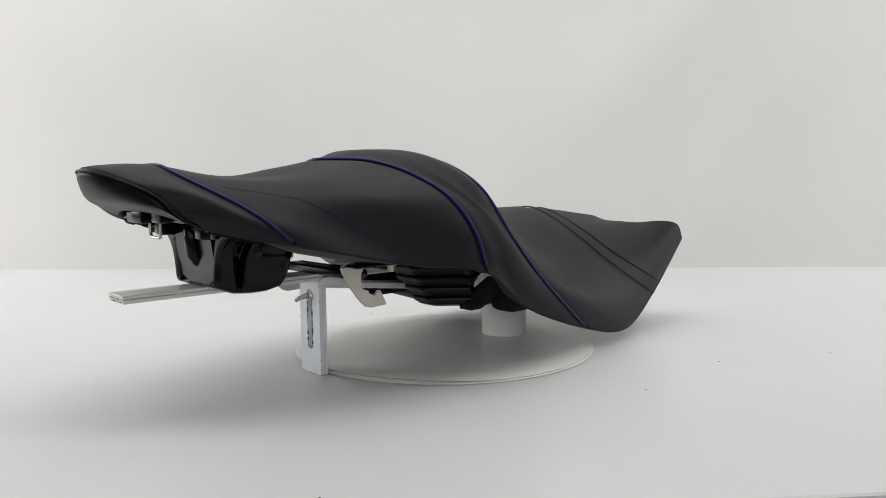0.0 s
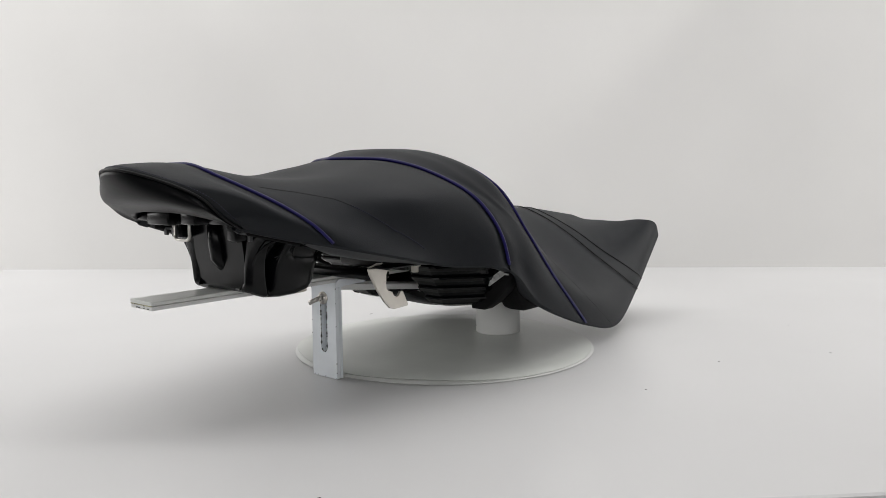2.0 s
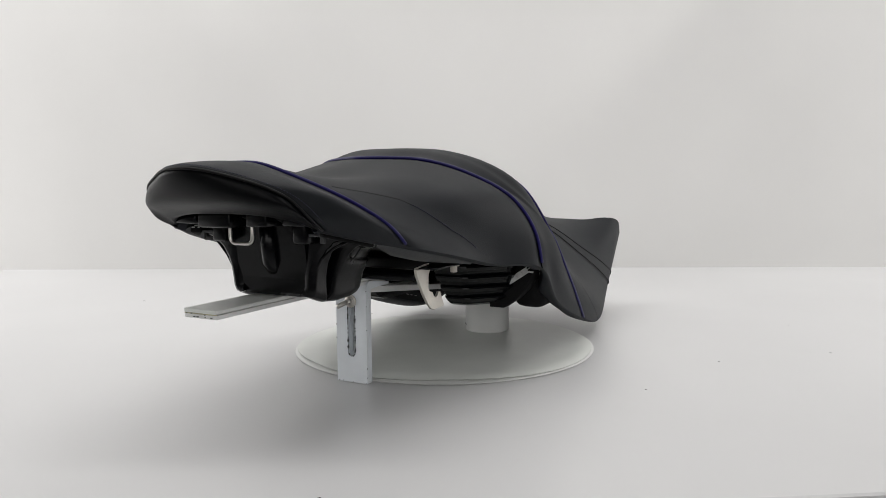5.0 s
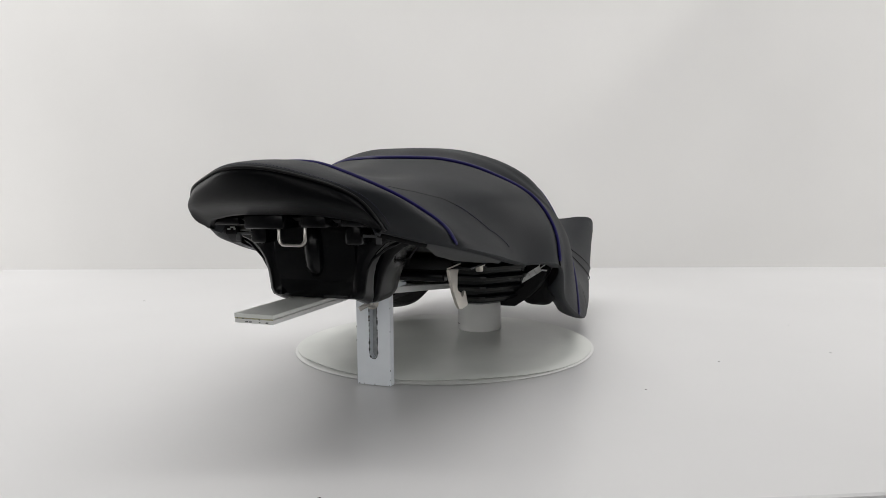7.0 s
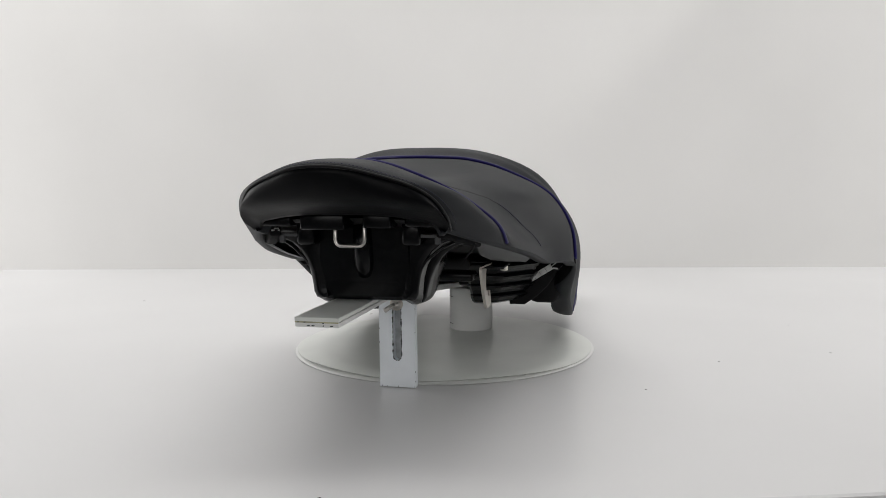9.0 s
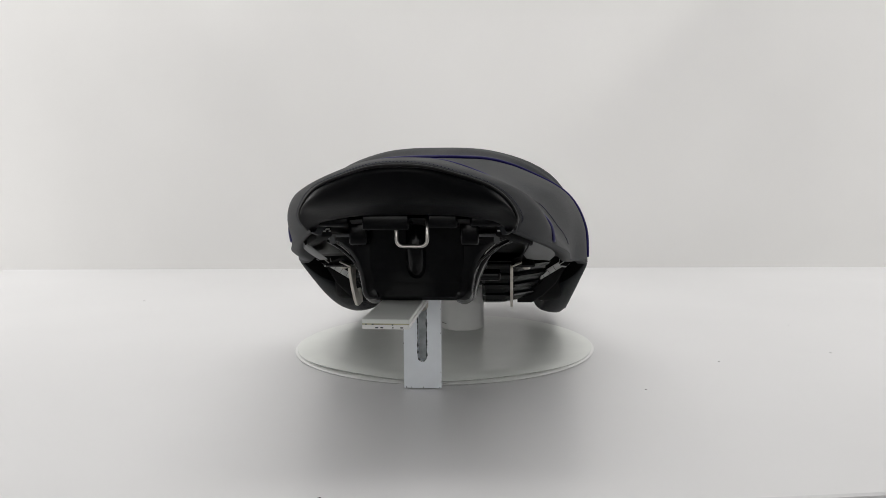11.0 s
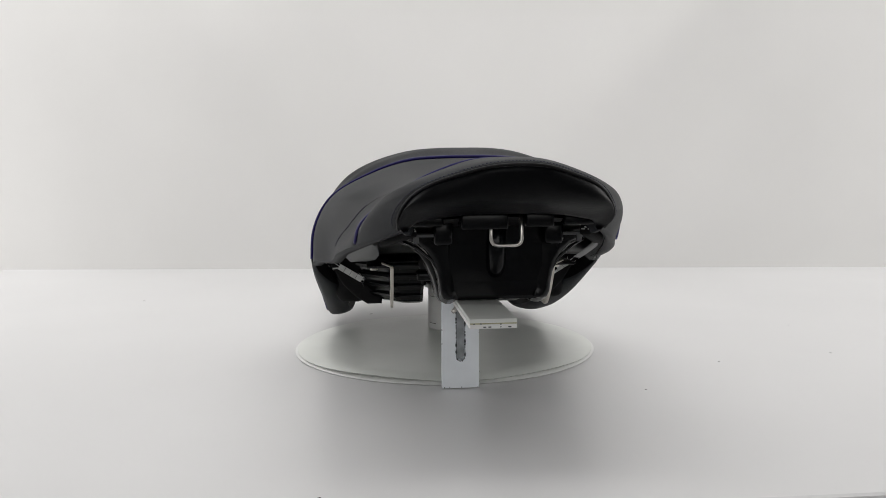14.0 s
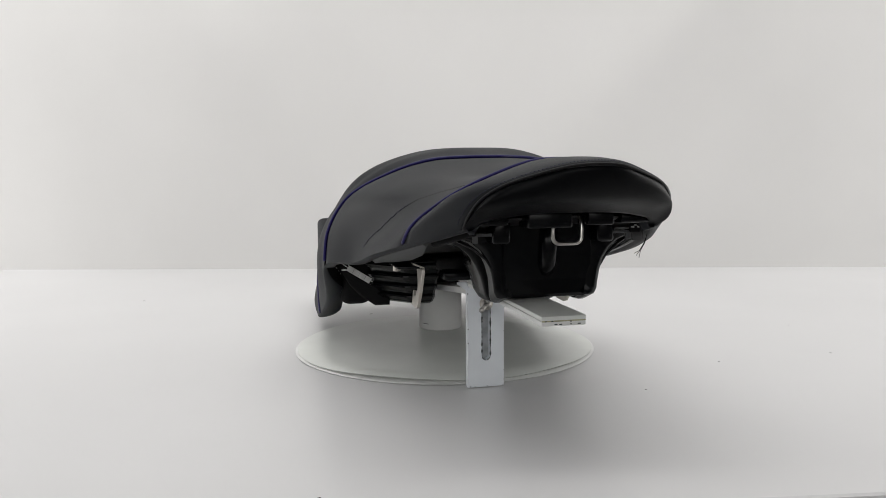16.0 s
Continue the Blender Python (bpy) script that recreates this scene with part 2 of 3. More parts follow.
    for k in range(12):
        x, z = rng.choice((x0, x1)), rng.uniform(0.004, 0.104)
        if k % 3 == 0:
            x, z = rng.uniform(x0, x1), 0.0016
        w, h = rng.uniform(0.0002, 0.0005), rng.uniform(0.0003, 0.0009)
        chips.append(box(x - w, x + w, y0 - 0.0002, y0 + 0.0006, z - h, z + h, 0.0001, 1))
    tagged(part("paint_chip", joined(*chips), BARE, bracket, "dark chips along the bracket's edges", smooth=False), kind="stuff")
    slope = [(-0.203, 0.1015), (-0.203, 0.1085), (0.128, 0.0700), (0.130, 0.0690), (0.130, 0.0625)]
    part("rear_board", prism(slope, 0, -0.0225, 0.0145, 0.0006), WHITE_BOARD, stand, "white board sloping down to the column", smooth=False)
    part("column", cylinder(0.0177, 0.1017, 0.0318, 0.0032, 0.0655), WHITE_PIPE, stand, "short white plastic pipe column")
    return stand


# ---- seat ----
# guide lines from nose to tail, each through thirteen stations: across, along, up
CROWN = [(0.000, -0.4181, 0.1994), (0.000, -0.4457, 0.2115), (0.000, -0.4571, 0.2353), (0.000, -0.4317, 0.2413), (0.000, -0.3955, 0.2405), (0.000, -0.320, 0.230), (0.000, -0.261, 0.238), (0.000, -0.206, 0.248), (0.000, -0.150, 0.260), (0.000, -0.095, 0.248), (0.000, 0.029, 0.188), (0.000, 0.172, 0.182), (0.000, 0.337, 0.163)]
CREST = [(0.0231, -0.4173, 0.1992), (0.023, -0.4445, 0.2114), (0.0205, -0.454, 0.2339), (0.0275, -0.4288, 0.2389), (0.028, -0.3955, 0.2391), (0.032, -0.323, 0.227), (0.037, -0.257, 0.234), (0.030, -0.191, 0.248), (0.052, -0.145, 0.257), (0.071, -0.088, 0.247), (0.060, 0.028, 0.179), (0.047, 0.170, 0.169), (0.033, 0.332, 0.156)]
SHOULDER = [(0.043, -0.4141, 0.1979), (0.0467, -0.4394, 0.2098), (0.0412, -0.4442, 0.2286), (0.0558, -0.419, 0.2308), (0.055, -0.3909, 0.2304), (0.064, -0.318, 0.225), (0.072, -0.246, 0.230), (0.065, -0.176, 0.245), (0.107, -0.128, 0.239), (0.136, -0.080, 0.217), (0.111, 0.031, 0.142), (0.093, 0.171, 0.144), (0.065, 0.328, 0.155)]
TURN = [(0.0592, -0.4094, 0.1954), (0.0657, -0.4311, 0.2066), (0.0638, -0.4323, 0.2205), (0.0803, -0.4046, 0.2209), (0.0819, -0.3729, 0.2162), (0.090, -0.301, 0.215), (0.104, -0.228, 0.221), (0.103, -0.155, 0.232), (0.151, -0.108, 0.203), (0.167, -0.059, 0.161), (0.148, 0.058, 0.109), (0.128, 0.188, 0.113), (0.095, 0.333, 0.154)]
FLANK = [(0.0719, -0.404, 0.1925), (0.0794, -0.421, 0.203), (0.0773, -0.419, 0.2106), (0.0971, -0.3886, 0.2102), (0.0998, -0.3528, 0.2021), (0.110, -0.281, 0.199), (0.134, -0.211, 0.205), (0.147, -0.138, 0.2065), (0.174, -0.080, 0.163), (0.173, -0.016, 0.113), (0.166, 0.101, 0.075), (0.148, 0.221, 0.086), (0.125, 0.347, 0.157)]
SKIRT = [(0.079, -0.391, 0.1861), (0.0859, -0.4037, 0.191), (0.0856, -0.4076, 0.1969), (0.1071, -0.369, 0.1938), (0.1159, -0.3329, 0.185), (0.124, -0.264, 0.177), (0.147, -0.193, 0.176), (0.169, -0.121, 0.1695), (0.177, -0.058, 0.117), (0.170, 0.040, 0.070), (0.168, 0.149, 0.042), (0.154, 0.261, 0.064), (0.142, 0.370, 0.151)]
HEM = [(0.080, -0.384, 0.182), (0.083, -0.389, 0.184), (0.085, -0.388, 0.185), (0.105, -0.352, 0.175), (0.121, -0.312, 0.166), (0.139, -0.254, 0.153), (0.149, -0.179, 0.137), (0.174, -0.107, 0.126), (0.164, -0.020, 0.070), (0.164, 0.096, 0.030), (0.159, 0.200, 0.013), (0.145, 0.299, 0.052), (0.142, 0.388, 0.127)]
MID = 0.0068
KU, KV = 8, 6


def spline_basis(n, k, even):
    """Weights of a smooth curve through n stations, k samples a span; even: mirrored at its start."""
    out = []
    for i in range(n - 1):
        for a in range(k + (i == n - 2)):
            t = a / k
            w = (0.5 * (-t + 2 * t * t - t ** 3), 0.5 * (2 - 5 * t * t + 3 * t ** 3), 0.5 * (t + 4 * t * t - 3 * t ** 3), 0.5 * (-t * t + t ** 3))
            row = np.zeros(n)
            for q, wt in zip((i - 1, i, i + 1, i + 2), w):
                if q < 0 and even:
                    row[-q] += wt
                elif q < 0:
                    row[0] += 2 * wt
                    row[1] -= wt
                elif q >= n:
                    row[n - 1] += 2 * wt
                    row[n - 2] -= wt
                else:
                    row[q] += wt
            out.append(row)
    return np.array(out)


def seat_grid():
    net = np.array([CROWN, CREST, SHOULDER, TURN, FLANK, SKIRT, HEM]).transpose(1, 0, 2)
    bu, bv, bx = spline_basis(13, KU, False), spline_basis(7, KV, True), spline_basis(7, KV, False)
    half = np.stack([bu @ net[..., 0] @ bx.T, bu @ net[..., 1] @ bv.T, bu @ net[..., 2] @ bv.T], -1)
    other = half[:, :0:-1].copy()
    other[..., 0] *= -1
    full = np.concatenate([other, half], 1)
    y = full[..., 1] + 0.1
    full[..., 0] += MID - 0.0125 * np.minimum(y, 0) - 0.02 * np.maximum(y, 0)
    # room for the padded roll of the skirts
    q = np.clip((np.arange(full.shape[0]) / KU - 7) / 1.2, 0, 1)
    q = (0.6 * q * q * (3 - 2 * q))[:, None]
    for e, n in ((0, 1), (-1, -2)):
        full[:, e] = full[:, e] * (1 - q) + full[:, n] * q
    nrm = np.cross(np.gradient(full, axis=1), np.gradient(full, axis=0))
    nrm /= np.linalg.norm(nrm, axis=2)[..., None] + 1e-9
    for _ in range(3):
        nrm[1:-1, 1:-1] = (nrm[1:-1, 1:-1] * 2 + nrm[:-2, 1:-1] + nrm[2:, 1:-1] + nrm[1:-1, :-2] + nrm[1:-1, 2:])
        nrm /= np.linalg.norm(nrm, axis=2)[..., None] + 1e-9
    if nrm[6 * KU, full.shape[1] // 2, 2] < 0:
        nrm = -nrm
    return full, nrm


def sheet(points):
    bm = bmesh.new()
    rows = [[bm.verts.new(p) for p in r] for r in points]
    for a, b in zip(rows, rows[1:]):
        for i in range(len(a) - 1):
            bm.faces.new((a[i], a[i + 1], b[i + 1], b[i]))
    return bm


def on_seat(full, nrm, u, v, lift=0.0):
    """The point at station u and guide v (negative: the other side), lifted off the cover."""
    c = full.shape[1] // 2
    a, b = min(max(u * KU, 0), full.shape[0] - 1.001), min(max(c + v * KV, 0), full.shape[1] - 1.001)
    i, j = int(a), int(b)
    f, g = a - i, b - j

    def mix(m):
        return (m[i, j] * (1 - f) + m[i + 1, j] * f) * (1 - g) + (m[i, j + 1] * (1 - f) + m[i + 1, j + 1] * f) * g
    return Vector(mix(full)) + Vector(mix(nrm)) * lift


def motorcycle_seat():
    seat = tagged(new("motorcycle_seat"), "black vinyl motorcycle seat with blue piping resting on the white stand", "motorcycle seat")
    full, nrm = seat_grid()
    nu, nv = full.shape[:2]
    panels = (("front_panel", 0, 2, LEATHER, "smooth black leather nose band"), ("nose_panel", 2, 4, VINYL, ""), ("saddle_panel", 4, 7, VINYL, "matte charcoal vinyl saddle panel"),
              ("crest_panel", 7, 9, VINYL, ""), ("rear_panel", 9, 11, VINYL, ""), ("tail_panel", 11, 12, VINYL, ""))
    for name, a, b, mat, label in panels:
        g = full[a * KU:b * KU + 1].copy()
        for end, at, step in ((0, a, 1), (-1, b, -1)):
            if 0 < at < 12:
                g[end] -= nrm[at * KU] * 0.0016
        part(name, sheet(g), mat, seat, label)
    # inner skin and rolled hem close the skirts; the pan closes the front
    k0 = 7 * KU
    outer = full[k0:]
    soft = nrm[k0:].copy()
    for _ in range(6):
        soft[1:-1, 1:-1] = soft[1:-1, 1:-1] * 2 + soft[:-2, 1:-1] + soft[2:, 1:-1] + soft[1:-1, :-2] + soft[1:-1, 2:]
        soft /= np.linalg.norm(soft, axis=2)[..., None] + 1e-9
    ramp = np.clip(np.arange(outer.shape[0]) / (1.3 * KU), 0, 1)
    thick = 0.004 + 0.027 * ramp * ramp * (3 - 2 * ramp)
    inner = outer - soft * thick[:, None, None]
    part("lining", sheet(inner), LINING, seat, "black underside lining")
    for j, n in ((0, 2), (nv - 1, nv - 3)):
        o, i = outer[:, j], inner[:, j]
        out = outer[:, j] - outer[:, n]
        out = out / (np.linalg.norm(out, axis=1)[:, None] + 1e-9)
        roll = [o + (i - o) * (0.5 - 0.5 * math.cos(a)) + out * (0.38 * thick[:, None]) * math.sin(a) for a in np.linspace(0, math.pi, 9)]
        part("hem", sheet(roll), VINYL, seat)
    for j in (3, nv - 4):
        line = [Vector(p) + Vector(q) * -0.0006 for p, q in zip(inner[4:3 * KU, j], soft[4:3 * KU, j])]
        part("skirt_stitch", joined(*[tube([a, a.lerp(c, 0.45)], 0.0005, 6) for a, c in zip(line, line[1:])]), PALE_THREAD, seat, "pale stitches inside the skirt")
    part("skirt_front", sheet([outer[0], (outer[0] + inner[0]) / 2, inner[0]]), LINING, seat)
    o, i = outer[-1], inner[-1]
    part("tail_hem", sheet([o, (o + i) / 2 + np.array([0, 0.003, 0]), i]), VINYL, seat)

    # piping
    for u, mat, r, label in ((2, BLACK_PIPING, 0.0012, "black nose piping"), (4, PIPING, 0.0015, "blue piping"), (7, PIPING, 0.0018, "blue piping"), (9, PIPING, 0.0016, "blue piping"),
                             (11.2, BLACK_PIPING, 0.0009, "black tail piping"), (11, BLACK_PIPING, 0.0009, "black tail piping")):
        span = 5.85 if u in (4, 7, 9) else 6
        part("piping", tube([on_seat(full, nrm, u, v, 0.0004) for v in np.linspace(-span, span, 90)], r, 8), mat, seat, label)
    part("base_pan", sheet([[Vector(full[k, 0]).lerp(Vector(full[k, -1]), q) + Vector((0, 0, 0.005 + 0.004 * math.sin(math.pi * q))) for q in np.linspace(0.05, 0.95, 25)] for k in range(0, 7 * KU + 1)]), PAN, seat, "black moulded base pan")
    # the cover rolls under its lower edge and meets the pan
    for j, s in ((0, 1), (nv - 1, -1)):
        strip = []
        for k in range(0, 7 * KU + 1):
            p = Vector(full[k, j])
            w = (full[k, -1, 0] - full[k, 0, 0]) * 0.06
            strip.append([p, p + Vector((s * 0.15 * w, 0, -0.0022)), p + Vector((s * 0.55 * w, 0, -0.0022)), p + Vector((s * w, 0, 0.006))])
        part("hem", sheet(strip), VINYL, seat)
    nose = []
    for k in range(nv):
        p, q = Vector(full[0, k]), (k - nv // 2) / (nv // 2)
        d = Vector((-0.5 * q, 1 - 0.6 * q * q, 0)).normalized()
        nose.append([p, p + d * 0.003 + Vector((0, 0, -0.0015)), p + d * 0.009 + Vector((0, 0, 0.002)), p + d * 0.014 + Vector((0, 0, 0.008))])
    part("nose_hem", sheet(nose), LEATHER, seat)
    # seams and their stitches
    def on(u, v, lift=0.0003):
        return on_seat(full, nrm, u, v, lift)
    for s in (-1, 1):
        vs = np.linspace(2.7, 5.62, 60)
        us = np.interp(vs, (2.7, 3.0, 3.5, 4.5, 5.0, 5.62), (4.28, 4.62, 4.95, 5.16, 5.29, 5.62))
        part("saddle_seam", tube([on(u, s * v, -0.0001) for u, v in list(zip(us, vs))[:26]], 0.0004, 6), BLACK_PIPING, seat)
        part("seam_stitch", joined(*[tube([on(us[k], s * vs[k], 0.0002), on((us[k] + us[k + 1]) / 2, s * (vs[k] + vs[k + 1]) / 2, 0.0002)], 0.0005, 6) for k in range(24, 59)]), THREAD, seat)
        vs = np.linspace(2.4, 6, 40)
        us = np.interp(vs, (2.4, 3.75, 6), (9.45, 9.68, 9.85))
        part("tail_seam", tube([on(u, s * v, -0.0001) for u, v in zip(us, vs)], 0.0004, 6), BLACK_PIPING, seat)
    vs = np.linspace(-5.6, 5.6, 190)
    part("nose_stitch", joined(*[tube([on(2.26, vs[k], 0.0001), on(2.26, vs[k + 1], 0.0001)], 0.00038, 6) for k in range(0, 188, 2)]), THREAD, seat)
    base_parts(seat)
    return seat


def front_lobe(cx, s):
    """Moulded side of the front well: two bulges with a groove between, flaring out under the cover."""
    out, down = (0.093, 0.084, 0.073, 0.064, 0.057, 0.0525, 0.050, 0.0485, 0.046, 0.042, 0.038, 0.034), (0.03, 0.10, 0.17, 0.29, 0.45, 0.62, 0.78, 0.90, 0.97, 1.0, 1.0, 0.97)
    q = np.linspace(0, 11, 34)
    px, pd = np.interp(q, range(12), out), np.interp(q, range(12), down)
    rows = []
    for y in np.linspace(-0.356, -0.270, 97):
        top = np.interp(y, (-0.35, -0.29, -0.27), (0.181, 0.168, 0.166))
        low = np.interp(y, (-0.356, -0.345, -0.335, -0.318, -0.300, -0.285, -0.277, -0.270), (0.1225, 0.1180, 0.1145, 0.1130, 0.1135, 0.1165, 0.122, 0.131))
        row = []
        for x, d in zip(px, pd):
            mid = -0.3305 - 0.005 * (1 - d)
            half = 0.0012 + 0.0066 * (1 - d)
            dent = 0.0165 * (1 - d ** 5) * 0.5 * (math.tanh((y - mid + half) / 0.0016) - math.tanh((y - mid - half) / 0.0016))
            dent += 0.005 * (1 - d) / (1 + math.exp((y + 0.334) / 0.003)) if d < 1 else 0
            dent += 0.006 * max(0, (-0.351 - y) / 0.005) ** 2 + 0.010 * max(0, (y + 0.288) / 0.018) ** 2
            dent += 0.012 * min(1, max(0, (0.42 - d) / 0.25)) * min(1, max(0, (y + 0.324) / 0.012))
            swell = 0.0015 * math.sin(math.pi * min(1, max(0, (y + 0.327) / 0.045)))
            row.append((cx + s * max(0.0335, x - dent + swell), y, top - (top - low) * d))
        rows.append(row)
    shut = [[(cx + s * 0.036, y, max(p[2], 0.13)) for p in row] for y, row in ((-0.352, rows[0]), (-0.272, rows[-1]))]
    return sheet([shut[0]] + rows + [shut[1]])


def base_parts(seat):
    cx = 0.0105
    # front box of the pan with its channel, ledges and side fins
    face = [(-0.352, 0.1235), (-0.3525, 0.1365), (-0.355, 0.160), (-0.3585, 0.192), (-0.270, 0.192), (-0.278, 0.1215), (-0.345, 0.1195), (-0.350, 0.1205)]
    part("front_box", prism(face, 0, cx - 0.0405, cx + 0.0405, 0.003), PLASTIC, seat, smooth=False)
    part("front_boss", tube([(cx, -0.3565, 0.192), (cx, -0.3555, 0.166), (cx, -0.3540, 0.152), (cx, -0.3500, 0.1475), (cx, -0.3430, 0.1465)], 0.0085, 16), PLASTIC, seat)
    part("latch_ledge", box(-0.0255, 0.0118, -0.406, -0.38, 0.1855, 0.200, 0.0015), PLASTIC, seat)
    part("latch_ledge", box(0.0268, 0.0495, -0.403, -0.38, 0.1868, 0.200, 0.0015), PLASTIC, seat)
    for s in (-1, 1):
        part("front_rib", box(cx + s * 0.062 - 0.013, cx + s * 0.062 + 0.013, -0.396, -0.37, 0.1875, 0.197, 0.002), PLASTIC, seat)
        part("side_clip", box(cx + s * 0.047 - 0.008, cx + s * 0.047 + 0.008, -0.372, -0.35, 0.170, 0.192, 0.003), PLASTIC, seat)
        part("pan_lobe", front_lobe(cx, s), PLASTIC, seat)
        lip = [(0.0447, -0.346, 0.122), (0.0445, -0.347, 0.130), (0.048, -0.347, 0.143), (0.056, -0.347, 0.156), (0.068, -0.345, 0.166), (0.080, -0.341, 0.172)]
        part("fin_edge", tube([(cx + s * (x - 0.0005), y - 0.0050, z) for x, y, z in lip], 0.0013, 8), PLASTIC, seat)
        web = [(MID + s * x, z) for x, z in ((0.088, 0.134), (0.160, 0.134), (0.154, 0.118), (0.139, 0.094), (0.125, 0.080), (0.110, 0.070), (0.092, 0.070))]
        part("skirt_web", prism(web, 1, -0.0700, -0.048, 0.003), LINING, seat, "black inner web of the skirt")
        # side of the pan between the fin and the hook
        u = [(0.104, -0.328, 0.171), (0.113, -0.295, 0.164), (0.123, -0.262, 0.157), (0.129, -0.225, 0.149), (0.131, -0.190, 0.142)]
        d = [(0.098, -0.330, 0.1680), (0.096, -0.296, 0.155), (0.100, -0.258, 0.1465), (0.109, -0.222, 0.141), (0.120, -0.190, 0.1375)]
        part("pan_flange", sheet([[(MID + s * x, y, z) for x, y, z in u], [(MID + s * (x + a) / 2, (y + b) / 2, (z + c) / 2 - 0.003) for (x, y, z), (a, b, c) in zip(u, d)], [(MID + s * x, y, z) for x, y, z in d]]), FLANGE, seat)
        part("side_pad", box(MID + s * 0.130 - 0.020, MID + s * 0.130 + 0.020, -0.058, 0.02, 0.066, 0.130, 0.012, 3, (0.0, 0.0, 0.02, 0.0)), LINING, seat)
        part("hook_plate", box(MID + s * 0.097 - 0.012, MID + s * 0.097 + 0.012, -0.232, -0.150, 0.1345, 0.1375, 0.001), PLASTIC, seat)
        nut = part("bolt", cylinder(MID + s * 0.1012, -0.1805, 0.0042, 0.1265, 0.1345, 6, 0.0006), STEEL, seat, "small zinc bolt", smooth=False)
        part("washer", cylinder(MID + s * 0.1012, -0.1805, 0.0062, 0.1330, 0.1345, 20, 0.0004), STEEL, nut)
        part("metal_strip", box(MID + s * 0.100 - 0.003, MID + s * 0.100 + 0.003, -0.200, -0.165, 0.1338, 0.1352, 0.0004), WIRE, seat, smooth=False)
        # folded end of the cover beside the nose, scuffed along its upper edge
        run = Vector((s * 0.0266, 0.045, -0.013)).normalized()
        side = Vector((s * run.y, -s * run.x, 0)).normalized() * s
        lie = Matrix.Translation((cx + s * 0.0850, -0.3535, 0.1765)) @ Matrix((run, side, run.cross(side))).transposed().to_4x4()
        fold = box(-0.024, 0.024, -0.005, 0.005, -0.0045, 0.0045, 0.0018)
        bmesh.ops.transform(fold, matrix=lie, verts=fold.verts)
        fold = part("cover_fold", fold, LINING, seat, "dark folded end of the cover")
        up = 1 if run.cross(side).z > 0 else -1
        scuff = joined(*[box(-0.0246, -0.0238, y, y + w, up * (0.0002 + 0.0016 * k) - 0.0006, up * (0.0002 + 0.0016 * k) + 0.0006, 0.0002, 1) for k, y, w in ((0, -0.0035, 0.003), (1, -0.001, 0.004), (0, 0.002, 0.0018))])
        bmesh.ops.transform(scuff, matrix=lie, verts=scuff.verts)
        part("scuff", scuff, TAPE, fold, smooth=False)
        # plain metal clip with two tabs on the pan
        clip = [box(cx + s * 0.0600 - 0.011, cx + s * 0.0600 + 0.011, -0.3685, -0.3665, 0.1770, 0.1795, 0.0005)]
        clip += [box(cx + s * (0.0600 + o) - 0.0024, cx + s * (0.0600 + o) + 0.0024, -0.3690, -0.3660, 0.1715, 0.1785, 0.0006) for o in (-0.0095, 0.0095)]
        part("clip", joined(*clip), FLANGE, seat, "dull grey metal clip", smooth=False)
    # stepped tray blocks at both sides of the middle
    def tray_plan(s, outer, front, back):
        return [(cx + s * x, y) for x, y in ((0.046, front + 0.006), (0.050, front), (outer - 0.040, front), (outer - 0.034, front + 0.003), (outer - 0.002, front + 0.042), (outer, front + 0.050), (outer, back), (0.046, back))]
    def loft(rings):
        bm = bmesh.new()
        loops = [[bm.verts.new(p) for p in ring] for ring in rings]
        for lo, hi in zip(loops, loops[1:]):
            for i in range(len(lo)):
                bm.faces.new((lo[i], lo[(i + 1) % len(lo)], hi[(i + 1) % len(hi)], hi[i]))
        bm.faces.new(loops[0][::-1]), bm.faces.new(loops[-1])
        return bm

    def tray_ring(s, h, grow=0.0):
        return [(x, y, 0.0735 + 0.058 * h) for x, y in tray_plan(s, 0.1080 + 0.0190 * h + grow, -0.0960 - 0.0520 * h - grow, 0.03)]
    for s in (-1, 1):
        tray = part("tray", loft([[(x, y + 0.004, z) for x, y, z in tray_ring(s, 0.0, -0.003)], tray_ring(s, 0.06), tray_ring(s, 1.0)]), PLASTIC, seat, "stepped black plastic tray", smooth=False)
        for k in range(4):
            h = 0.10 + 0.24 * k
            rib = [tray_ring(s, h), tray_ring(s, h + 0.01, 0.0022), tray_ring(s, h + 0.085, 0.0036), tray_ring(s, h + 0.115, 0.0022), tray_ring(s, h + 0.13)]
            part("tray_rib", loft(rib), PLASTIC, tray, smooth=False)
    part("pan_bridge", box(cx - 0.054, cx + 0.054, -0.150, 0.03, 0.121, 0.136, 0.004), PAN, seat)
    part("tray_rail", box(cx - 0.060, cx + 0.070, -0.215, -0.19, 0.118, 0.128, 0.003), PLASTIC, seat)
    part("rear_pan", box(-0.070, 0.086, 0.03, 0.16, 0.0760, 0.11, 0.008, 3), PLASTIC, seat)
    # cut strip of tape with torn ends at each side of the tray
    for s in (-1, 1):
        a, b = Vector((MID + s * 0.1160, -0.0690, 0.1010)), Vector((MID + s * 0.1440, -0.0738, 0.1190))
        n = Vector((0, 0.0012, 0))
        e = (b - a).normalized()
        w = Vector((-s * e.z, 0, abs(e.x))) * 0.0042
        bits = []

        def slab(p, q, half):
            bm = bmesh.new()
            out = [p - half, q - half, q + half, p + half]
            near, far = [bm.verts.new(v - n * 3) for v in out], [bm.verts.new(v - n * 2) for v in out]
            bm.faces.new(near), bm.faces.new(far[::-1])
            for k in range(4):
                bm.faces.new((near[k], far[k], far[(k + 1) % 4], near[(k + 1) % 4]))
            return bm
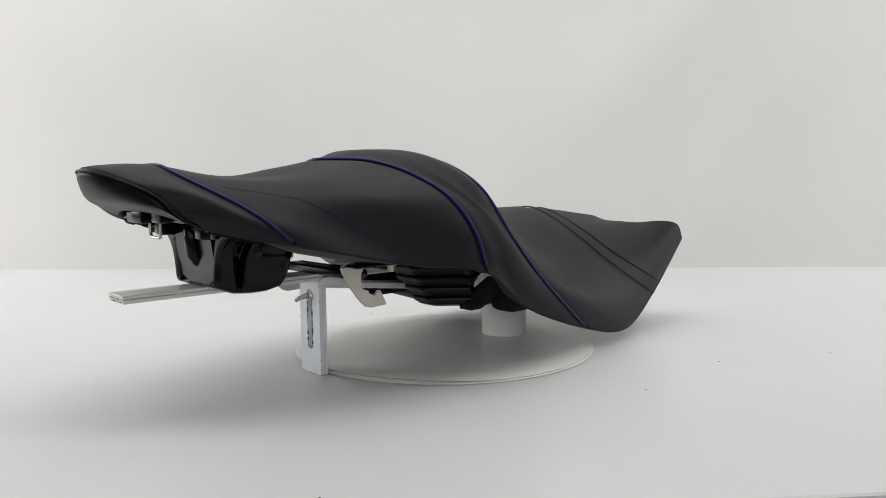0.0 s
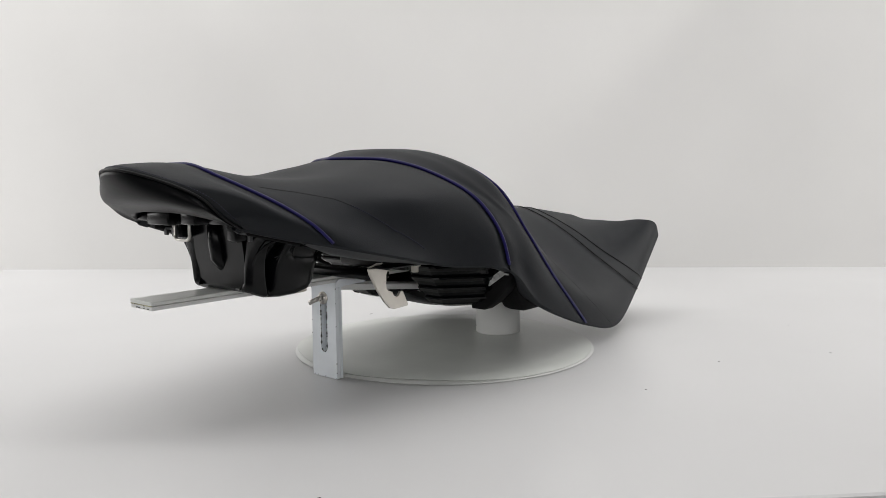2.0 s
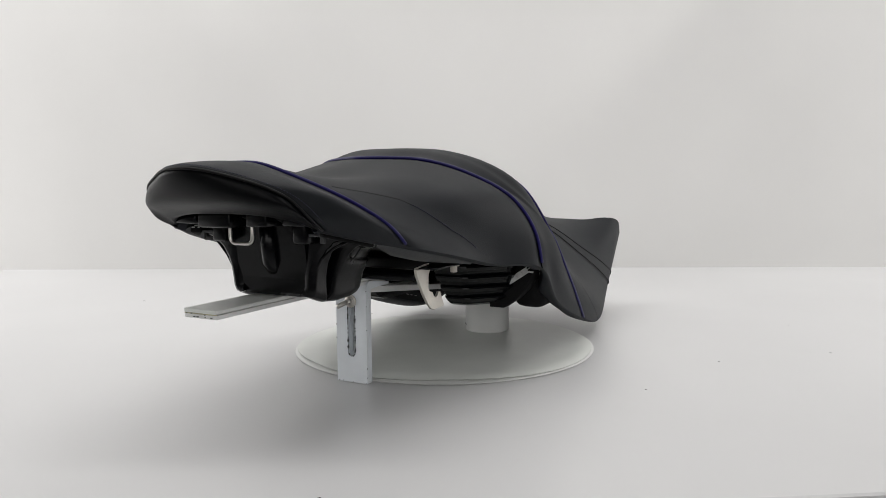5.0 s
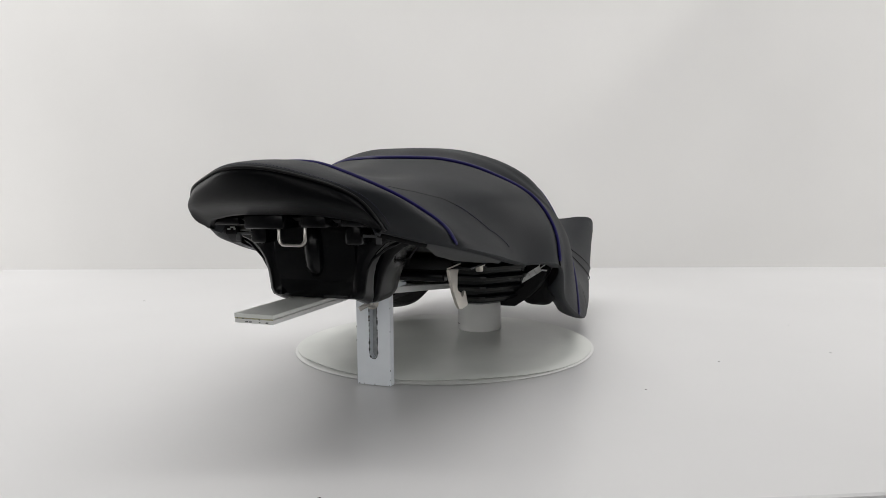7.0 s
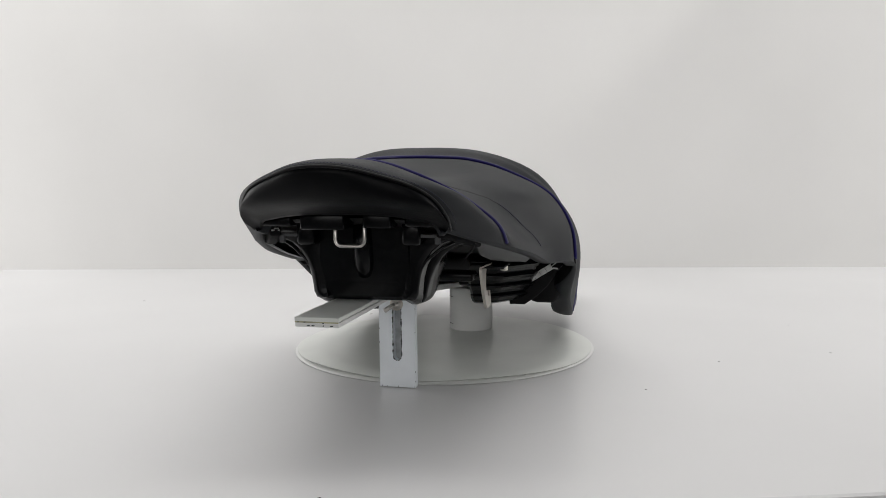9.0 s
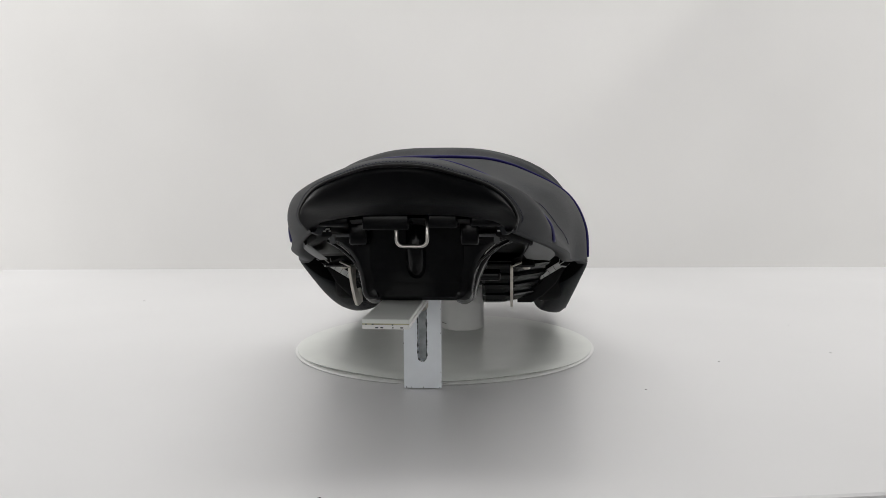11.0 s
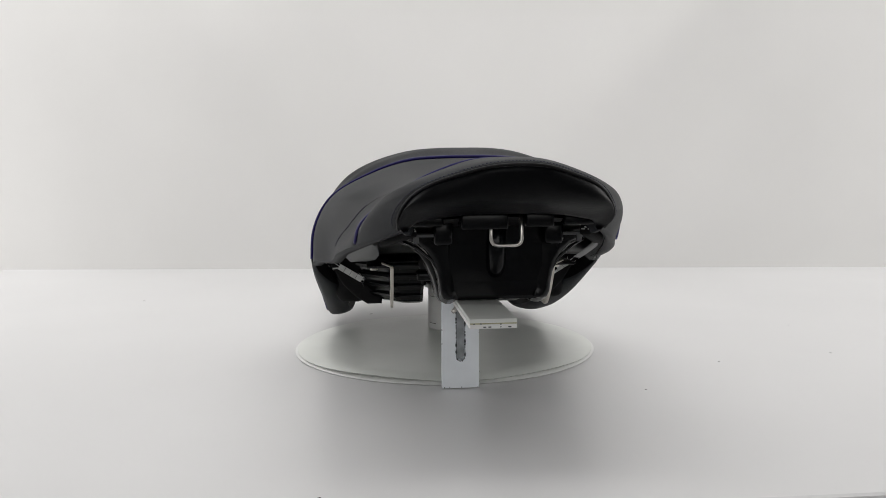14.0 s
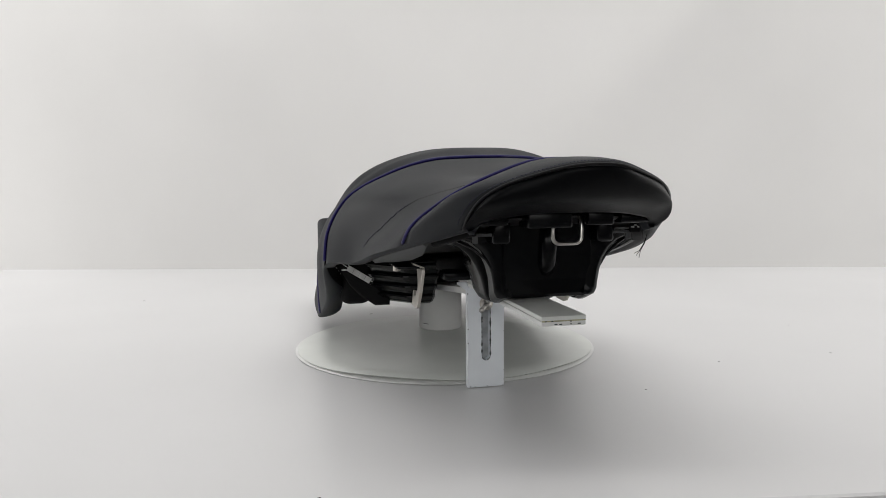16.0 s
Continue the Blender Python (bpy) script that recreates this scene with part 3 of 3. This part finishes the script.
        for q in range(4):
            bits.append(slab(a.lerp(b, q / 4 + 0.008), a.lerp(b, (q + 1) / 4 - 0.008), w * 0.85))
        for q, up, out in ((0, 1.6, -0.003), (0, -1.3, -0.005), (0, 0.3, -0.007), (4, 1.5, 0.003), (4, -1.5, 0.005), (4, 0.2, 0.008)):
            p = a.lerp(b, q / 4)
            bits.append(slab(p + w * up * 0.4, p + w * up + e * out, e * 0.0008 + w * 0.12))
        part("tape_strip", joined(*bits), TAPE, seat, "torn pale grey tape strip", smooth=False)
    # loose threads below the cover's edge
    for dx, dz in ((0.0, 0.0), (0.0025, -0.001), (-0.002, 0.001)):
        part("loose_thread", tube([(0.1090, -0.3486, 0.1735), (0.1055 + dx * 0.2, -0.3506, 0.166), (0.1005 + dx * 0.3, -0.3516, 0.159), (0.0965 + dx * 1.1, -0.3526, 0.1548 + 2 * dz)], 0.00026, 5), BLACK_PIPING, seat)
    for x in (0.092, -0.076):
        hook = [(-0.2350, 0.134), (-0.204, 0.134), (-0.210, 0.126), (-0.2105, 0.113), (-0.208, 0.1085), (-0.200, 0.1065), (-0.199, 0.1020), (-0.194, 0.0995), (-0.190, 0.1010), (-0.188, 0.1055), (-0.184, 0.1055), (-0.176, 0.0905), (-0.177, 0.0885), (-0.197, 0.0875), (-0.204, 0.0895), (-0.211, 0.0960), (-0.222, 0.110), (-0.233, 0.128)]
        part("hook", prism(hook, 0, x - 0.0015, x + 0.0015, 0.0005), STEEL, seat, "pale zinc-plated steel hook", smooth=False)
        e = 1 if x > 0 else -1
        part("hook_plate", prism([(x - e * 0.0014, 0.1340), (x + e * 0.0105, 0.1392), (x + e * 0.0105, 0.1406), (x - e * 0.0014, 0.1356)], 1, -0.2340, -0.2240, 0.0003), STEEL, seat, "pale zinc-plated hook plate", smooth=False)
    w, xc, yy = 0.0125, 0.0125, -0.393
    r = 0.0055
    loop = [(xc - w, yy + 0.004, 0.196), (xc - w, yy, 0.186)] + [(xc - w + r - r * math.cos(a), yy, 0.1715 + r - r * math.sin(a)) for a in np.linspace(0, 1.57, 6)]
    loop += [(xc + w - r + r * math.sin(a), yy, 0.1715 + r - r * math.cos(a)) for a in np.linspace(0, 1.57, 6)] + [(xc + w, yy, 0.186), (xc + w, yy + 0.004, 0.196)]
    part("wire_loop", tube(loop, 0.0016, 10), WIRE, seat, "bright steel wire loop")


stand = display_stand()
seat = motorcycle_seat()


def motions():
    turns = [(0.0, -46.5), (2.0, -39.3), (4.0, -31.8), (6.5, -22.4), (9.0, -13.0), (11.5, -3.7), (12.5, 0.0), (14.0, 5.6), (16.0, 13.15)]
    for thing in (stand, seat):
        walk(thing, [(t, pose(0, 0, 0, 0, 0, a)) for t, a in turns])


motions()
